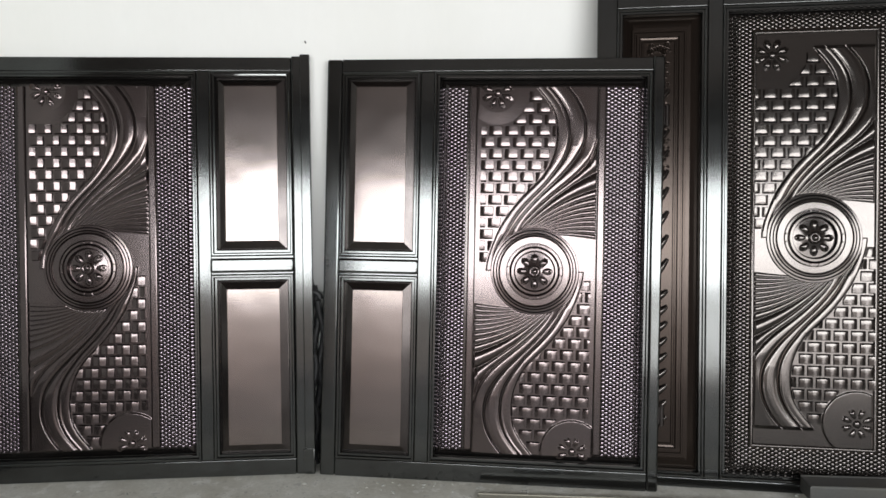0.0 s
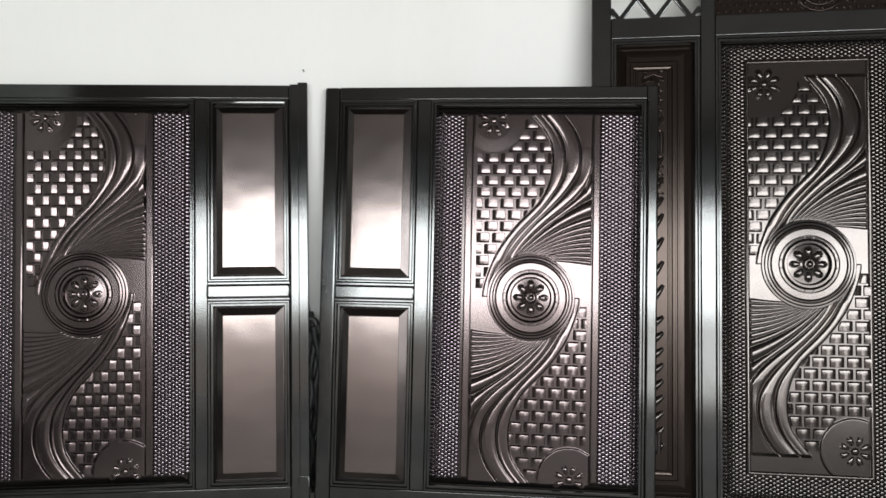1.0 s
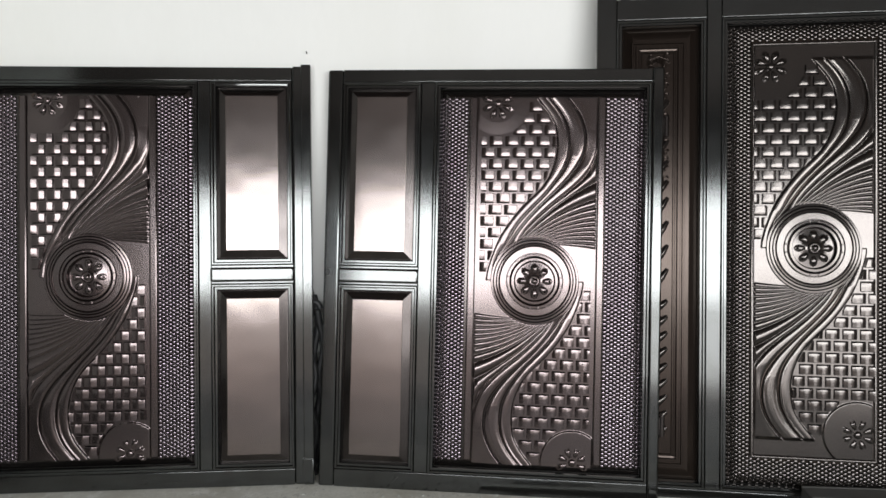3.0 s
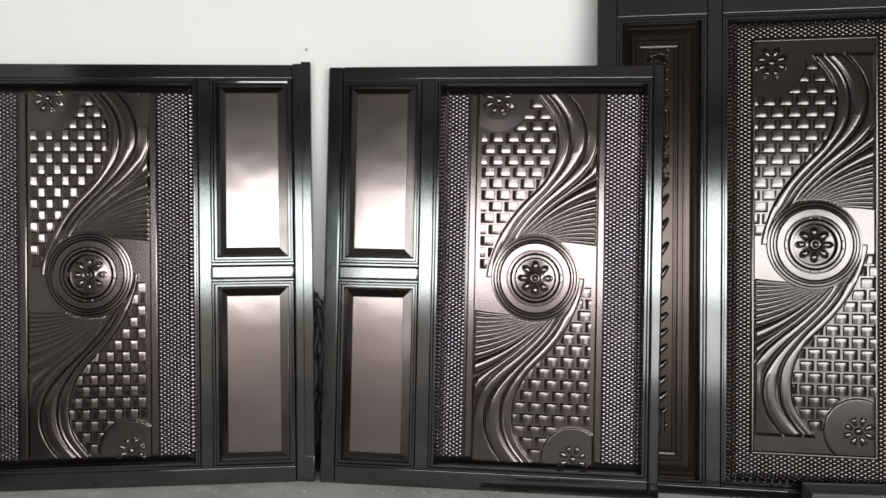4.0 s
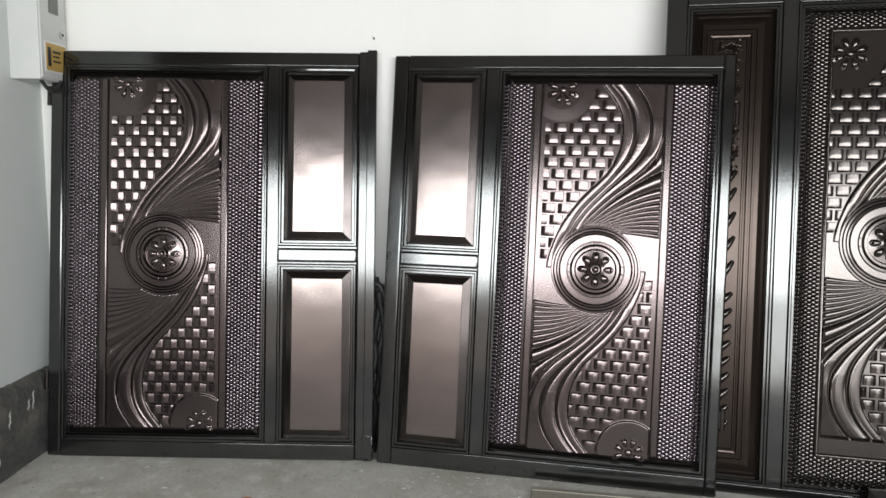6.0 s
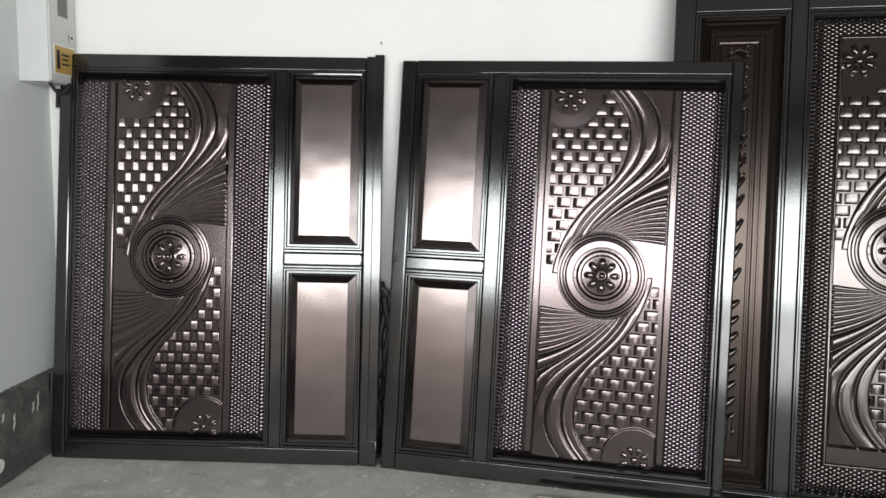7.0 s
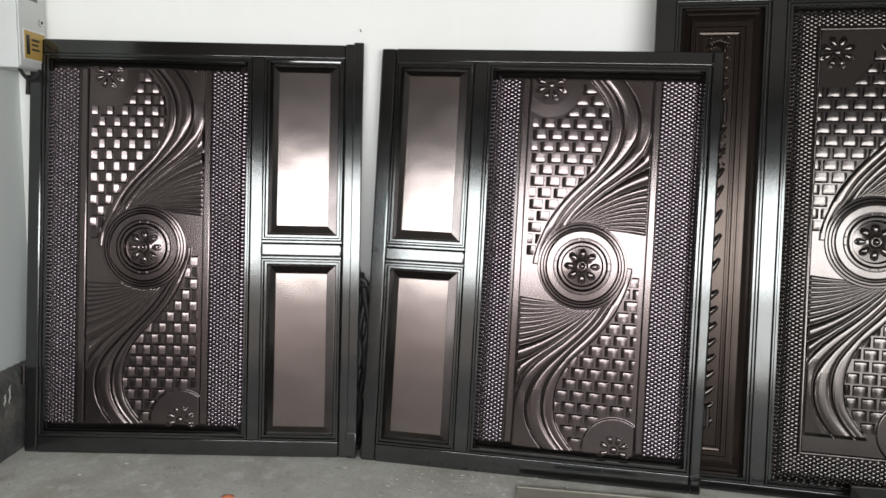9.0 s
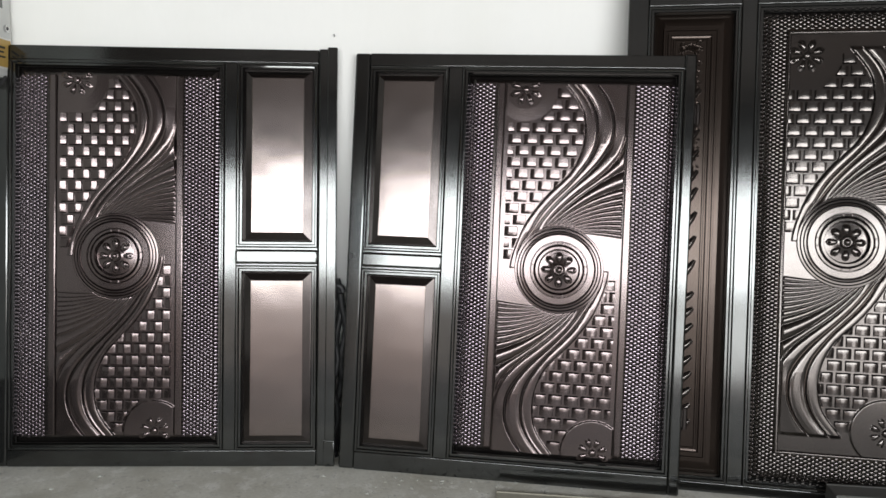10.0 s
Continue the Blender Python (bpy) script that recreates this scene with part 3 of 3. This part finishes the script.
member(door, "stile", 0, 0.082, 0, CT)
member(door, "stile", 1.232, CW, 0, CT)
member(door, "mullion", 0.452, 0.512, 0.040, 2.45, 0.001, 0.044)
member(door, "bottom_rail", 0.082, 1.232, 0, 0.040, 0.0015, 0.044)
member(door, "header", 0.082, 0.452, 2.005, 2.095, 0.0015, 0.044)
member(door, "header", 0.512, 1.232, 2.005, 2.095, 0.0015, 0.044)
member(door, "top_rail", 0.082, 1.232, 2.45, CT, 0.0015, 0.044)
# main field
molding(door, 0.512, 1.232, 0.040, 2.005)
a, b, c, d = 0.512 + MW, 1.232 - MW, 0.040 + MW, 2.005 - MW
field = part("field_panel", loops_bm(a + 0.034, b - 0.034, c + 0.034, d - 0.034, [(0, 0.0065), (0.002, 0.006)]), IRON, door)
# Recess shade is in this bevel's colour too.
part("bevel", loops_bm(a, b, c, d, [(0, 0.026), (0.003, 0.0255), (0.034, 0.0065)], False), BEVEL, field, "bevel with recess shade and dark reflection in its colour")
cu, cv = 0.872, 1.043
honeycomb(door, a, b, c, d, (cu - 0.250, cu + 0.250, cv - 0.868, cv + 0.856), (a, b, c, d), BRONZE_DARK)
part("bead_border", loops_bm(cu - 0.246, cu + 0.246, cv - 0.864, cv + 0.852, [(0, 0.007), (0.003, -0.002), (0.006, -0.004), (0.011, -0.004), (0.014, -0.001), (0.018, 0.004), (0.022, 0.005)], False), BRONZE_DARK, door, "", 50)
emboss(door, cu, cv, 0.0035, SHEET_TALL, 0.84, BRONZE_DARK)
# side panel
molding(door, 0.082, 0.452, 0.040, 2.005)
part("side_panel", loops_bm(0.110, 0.424, 0.068, 1.977, [(0, 0.026), (0.003, 0.0255), (0.040, 0.0085), (0.054, 0.006)]), IRON, door, "", 0)
part("bead_frame", loops_bm(0.143, 0.367, 0.130, 1.912, [(0, 0.007), (0.003, 0.0), (0.009, 0.0), (0.012, 0.005), (0.018, 0.005), (0.021, -0.003), (0.030, -0.003), (0.034, 0.004), (0.040, 0.005), (0.043, 0.001), (0.048, 0.001), (0.052, 0.008)], False), IRON, door, "nested rectangular beads on the side panel", 0)
part("carved_field", loops_bm(0.195, 0.315, 0.182, 1.860, [(0, 0.008), (0.006, 0.010), (0.010, 0.0105)]), CARVED, door, "dark field with fine carved relief")
carving = random.Random(5)
for side in (-1, 1):
    v = 1.845
    while v > 1.30:
        size = carving.uniform(0.013, 0.019)
        c0 = 0.255 + side * (0.046 - size)
        pts, tap = [], []
        for q in range(15):
            ang = side * (0.4 + q * 0.42)
            rr = size * (1 - q / 17)
            pts.append((c0 + rr * math.cos(ang), 0.003, v + 1.25 * rr * math.sin(ang)))
            tap.append(1 - 0.45 * q / 14)
        part("scroll", tube_bm(pts, 0.0046, 6, tap), IRON, door, "", 60)
        v -= size * carving.uniform(2.1, 2.9)
for k in range(7):
    u = 0.222 + 0.011 * k
    pts = [(u + 0.012 * math.cos(q * 0.5), 0.002, 1.832 + 0.014 * math.sin(q * 0.5) - 0.004 * abs(k - 3)) for q in range(9)]
    part("scroll", tube_bm(pts, 0.0045, 6), IRON, door, "", 60)
# long folded leaves down the middle and the foot of the carving
for v0, n, pitch, rise in ((0.24, 9, 0.066, 0.05), (0.86, 4, 0.10, 0.09), (1.25, 5, 0.085, 0.07)):
    for k in range(n):
        v = v0 + pitch * k
        pts = [(0.212 + 0.086 * q / 8, 0.006 - 0.004 * math.sin(math.pi * q / 8), v + rise * (q / 8) ** 1.5) for q in range(9)]
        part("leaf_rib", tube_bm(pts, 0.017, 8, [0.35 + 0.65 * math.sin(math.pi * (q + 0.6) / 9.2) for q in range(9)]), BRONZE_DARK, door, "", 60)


def clip_bar(u0, v0, du, dv, rect):
    """The stretch of a line inside a rectangle."""
    t0, t1 = -9.0, 9.0
    for o, q, lo, hi in ((u0, du, rect[0], rect[1]), (v0, dv, rect[2], rect[3])):
        x, y = sorted(((lo - o) / q, (hi - o) / q))
        t0, t1 = max(t0, x), min(t1, y)
    return t0, t1


rect = (0.080, 0.454, 2.093, 2.452)
for s in (-1, 1):
    for k in range(-4, 6):
        u0 = 0.118 + k * 0.150
        dv, du = 0.80, s * 0.60
        t0, t1 = clip_bar(u0, 2.090, du, dv, rect)
        if t1 - t0 < 0.03:
            continue
        bm = box_bm(-0.011, 0.011, 0.010 + 0.004 * (s > 0), 0.024, t0, t1, 0.003, 2)
        bar = part("lattice_bar", bm, FRAME, door, "", 35)
        bar.matrix_basis = Matrix.Translation((u0, 0, 2.090)) @ Matrix.Rotation(math.atan2(du, dv), 4, "Y")
part("transom_panel", box_bm(0.510, 1.234, 0.018, 0.028, 2.09, 2.452), IRON, door)
studs = bmesh.new()
for r_ in range(14):
    for k in range(26):
        u, v = 0.530 + 0.0275 * k + (0.01375 if r_ % 2 else 0), 2.112 + 0.026 * r_
        if u > 1.22 or v > 2.44:
            continue
        m = Matrix.Translation((u, 0.017, v)) @ Matrix.Rotation(radians(40), 4, "Y") @ Matrix.Diagonal((0.0115, 0.005, 0.0052, 1))
        bmesh.ops.create_icosphere(studs, subdivisions=1, radius=1, matrix=m)
tagged(part("stud_pattern", studs, IRON, door, "", 60), "rows of slanted pressed studs", kind="stuff")
for rad in (0.10, 0.075):
    pts = [(0.872 + 0.06 + rad * math.cos(q * math.pi / 16), 0.014, 2.20 + rad * math.sin(q * math.pi / 16)) for q in range(33)]
    part("transom_ring", tube_bm(pts, 0.005, 8), IRON, door, "", 60)
part("backing_sheet", box_bm(0.02, CW - 0.02, 0.036, 0.040, 0.02, 2.05), STEEL, door)

# ---- meter box on the side wall ----
cabinet = tagged(new("meter_box"), "grey enamel electric meter box fixed to the side wall", "electrical box")
cabinet.location = (-1.885, 0.030, 1.650)
part("body", box_bm(0, 0.129, 0, 0.215, 0, 0.56, 0.003, 2), BOXPAINT, cabinet)
lid = part("door", box_bm(0.129, 0.135, 0.006, 0.209, 0.006, 0.554, 0.003, 2), BOXPAINT, cabinet, "flush grey door")
part("window", box_bm(0.135, 0.137, 0.075, 0.150, 0.285, 0.385, 0.001, 1), GLASSY, lid, "small dark viewing window")
part("lock", tube_bm([(0.134, 0.165, 0.205), (0.144, 0.165, 0.205)], 0.015, 16), CHROME, lid, "round chrome lock", 40)
part("keyhole", tube_bm([(0.1435, 0.165, 0.205), (0.1455, 0.165, 0.205)], 0.007, 12), BLACK, lid)
part("sticker_border", box_bm(0.135, 0.1365, 0.030, 0.203, 0.035, 0.165), WHITE, lid)
st = part("sticker", box_bm(0.1365, 0.1375, 0.038, 0.195, 0.043, 0.157), YELLOW, lid, "yellow warning sticker with dark marks")
for y0, y1, z0, z1 in ((0.05, 0.075, 0.06, 0.14), (0.09, 0.15, 0.118, 0.128), (0.09, 0.14, 0.10, 0.108), (0.09, 0.15, 0.08, 0.088)):
    part("mark", box_bm(0.1375, 0.1382, y0, y1, z0, z1), BLACK, lid)
cable = tagged(part("power_cable", tube_bm([(-1.79 + 0.04 * q / 10, 0.09 + 0.09 * q / 10, 1.655 - 0.045 * math.sin(math.pi * q / 10)) for q in range(11)], 0.008, 8), BLACK, None, "", 50), "short black cable looped under the meter box", "cable")

# ---- small things ----
pipe = tagged(new("drain_pipe"), "white plastic pipe stub set in the dark skirting", "pipe")
pipe.location = (-1.86, -0.322, 0.100)
part("tube", tube_bm([(0, 0, 0), (0.045, 0, 0)], 0.028, 24), WHITE, pipe, "", 40)
part("collar", tube_bm([(0.0, 0, 0), (0.030, 0, 0)], 0.034, 24), BLACK, pipe, "", 40)
for x, y, z, h in ((-1.833, -0.19, 0.235, 0.075), (-1.833, -0.02, 0.268, 0.085), (-1.833, -0.055, 0.255, 0.05), (-1.834, -0.26, 0.275, 0.04)):
    pts = [(x + 0.0015 * math.sin(9 * q + y), y + 0.012 * (q / 8 - 0.5) + 0.003 * math.sin(5 * q), z + h * (q / 8 - 0.5)) for q in range(9)]
    tagged(part("plaster_smear", tube_bm(pts, 0.0034, 8, [0.15, 0.5, 0.8, 1.0, 0.7, 0.9, 1.0, 0.6, 0.2]), MORTAR, None, "", 60), "pale plaster smear on the dark skirting", "smear")
hose = tagged(new("rubber_hose"), "bundle of black rubber hose standing behind the gap between two gates", "hose")
hose.location = (-0.352, 0.150, 0.0)
for k, (dx, dy, top) in enumerate(((-0.022, 0.0, 0.84), (0.004, 0.02, 0.80), (0.026, 0.004, 0.74), (-0.008, -0.022, 0.62))):
    pts = [(dx + 0.012 * math.sin(1.1 * q + k), dy + 0.006 * math.cos(0.9 * q + k), top * q / 14) for q in range(15)]
    part("strand", tube_bm(pts, 0.0155, 10), BLACK, hose, "", 50)
bend = [(0.026 * math.cos(math.pi * q / 8), 0.004, 0.745 + 0.03 * math.sin(math.pi * q / 8)) for q in range(9)]
part("bend", tube_bm(bend, 0.0135, 10), BLACK, hose, "", 50)
nail = tagged(part("wall_nail", tube_bm([(-0.372, 0.258, 1.862), (-0.372, 0.231, 1.866)], 0.0026, 8), BLACK, None, "", 40), "small dark nail in the white wall", "nail")


def scrap_bm():
    bm = bmesh.new()
    bmesh.ops.create_icosphere(bm, subdivisions=2, radius=1)
    for w in bm.verts:
        k = 1 + 0.5 * noise.noise(w.co * 2.3)
        w.co = Vector((w.co.x * 0.026 * k, w.co.y * 0.014 * k, max(0, w.co.z) * 0.010 * k))
    return bm


scrap = tagged(part("scrap_piece", scrap_bm(), SCRAP, None), "crumpled orange-red scrap on the concrete floor", "scrap")
scrap.location = (-0.80, -0.375, 0.001)


def profile(x, y, length, depth, height, yaw, mat, label, rim=0.004, lift=0.0):
    """A folded steel profile lying on the floor: a shallow channel with turned lips."""
    e = tagged(new("steel_profile"), label, "steel profile", "steel profiles on the floor")
    e.matrix_world = pose(x, y, floor_z(x + length / 2) + lift, 0, 0, yaw)
    part("web", box_bm(0, length, 0.0, depth, 0, height, rim, 2), mat, e, "", 35)
    part("lip", box_bm(0.002, length - 0.002, -0.002, 0.006, height - 0.004, height + 0.003, 0.001, 1), mat, e)
    part("lip", box_bm(0.002, length - 0.002, depth - 0.006, depth + 0.002, height - 0.004, height + 0.003, 0.001, 1), mat, e)
    return e


profile(0.312, -0.345, 1.9, 0.105, 0.019, -8.6, TAN, "long dusty steel channel lying on the concrete floor")
profile(0.44, -0.452, 0.21, 0.075, 0.022, -8.6, STEEL, "short dark steel offcut on the concrete floor")
profile(0.655, -0.485, 0.14, 0.075, 0.022, -8.6, TAN, "short pale steel offcut on the concrete floor")
profile(1.03, -0.55, 0.56, 0.075, 0.028, -8.6, STEEL, "dark steel offcut on the concrete floor")
profile(1.62, -0.64, 1.0, 0.07, 0.03, -8.6, STEEL, "dark steel offcut beside a longer channel")
profile(1.60, -0.45, 1.1, 0.10, 0.060, -8.6, STEEL, "dark square steel tube lying across a channel", 0.006, 0.039)


def crumbs_bm():
    """Loose mortar crumbs and grit scattered over the floor in front of the gates."""
    rng = random.Random(7)
    bm = bmesh.new()
    for _ in range(340):
        x = rng.gauss(0.05, 0.45) if rng.random() < 0.6 else rng.uniform(-1.7, 1.0)
        y = -0.06 - abs(rng.gauss(0, 0.22)) - 0.12 * max(0, x)
        r = 0.0022 + 0.0055 * rng.random() ** 3
        m = Matrix.Translation((x, y, floor_z(x) - 0.002)) @ Matrix.Rotation(rng.uniform(0, 6.28), 4, "Z") @ Matrix.Diagonal((r * rng.uniform(0.8, 2.0), r * rng.uniform(0.7, 1.3), r * rng.uniform(0.5, 0.9), 1))
        made = bmesh.ops.create_icosphere(bm, subdivisions=1, radius=1, matrix=m)
        for w in made["verts"]:
            w.co += Vector((rng.uniform(-1, 1), rng.uniform(-1, 1), rng.uniform(-0.3, 0.6))) * r * 0.28
    return bm


tagged(part("mortar_crumbs", crumbs_bm(), MORTAR, None), "loose pale mortar crumbs on the concrete floor", "debris", kind="stuff")
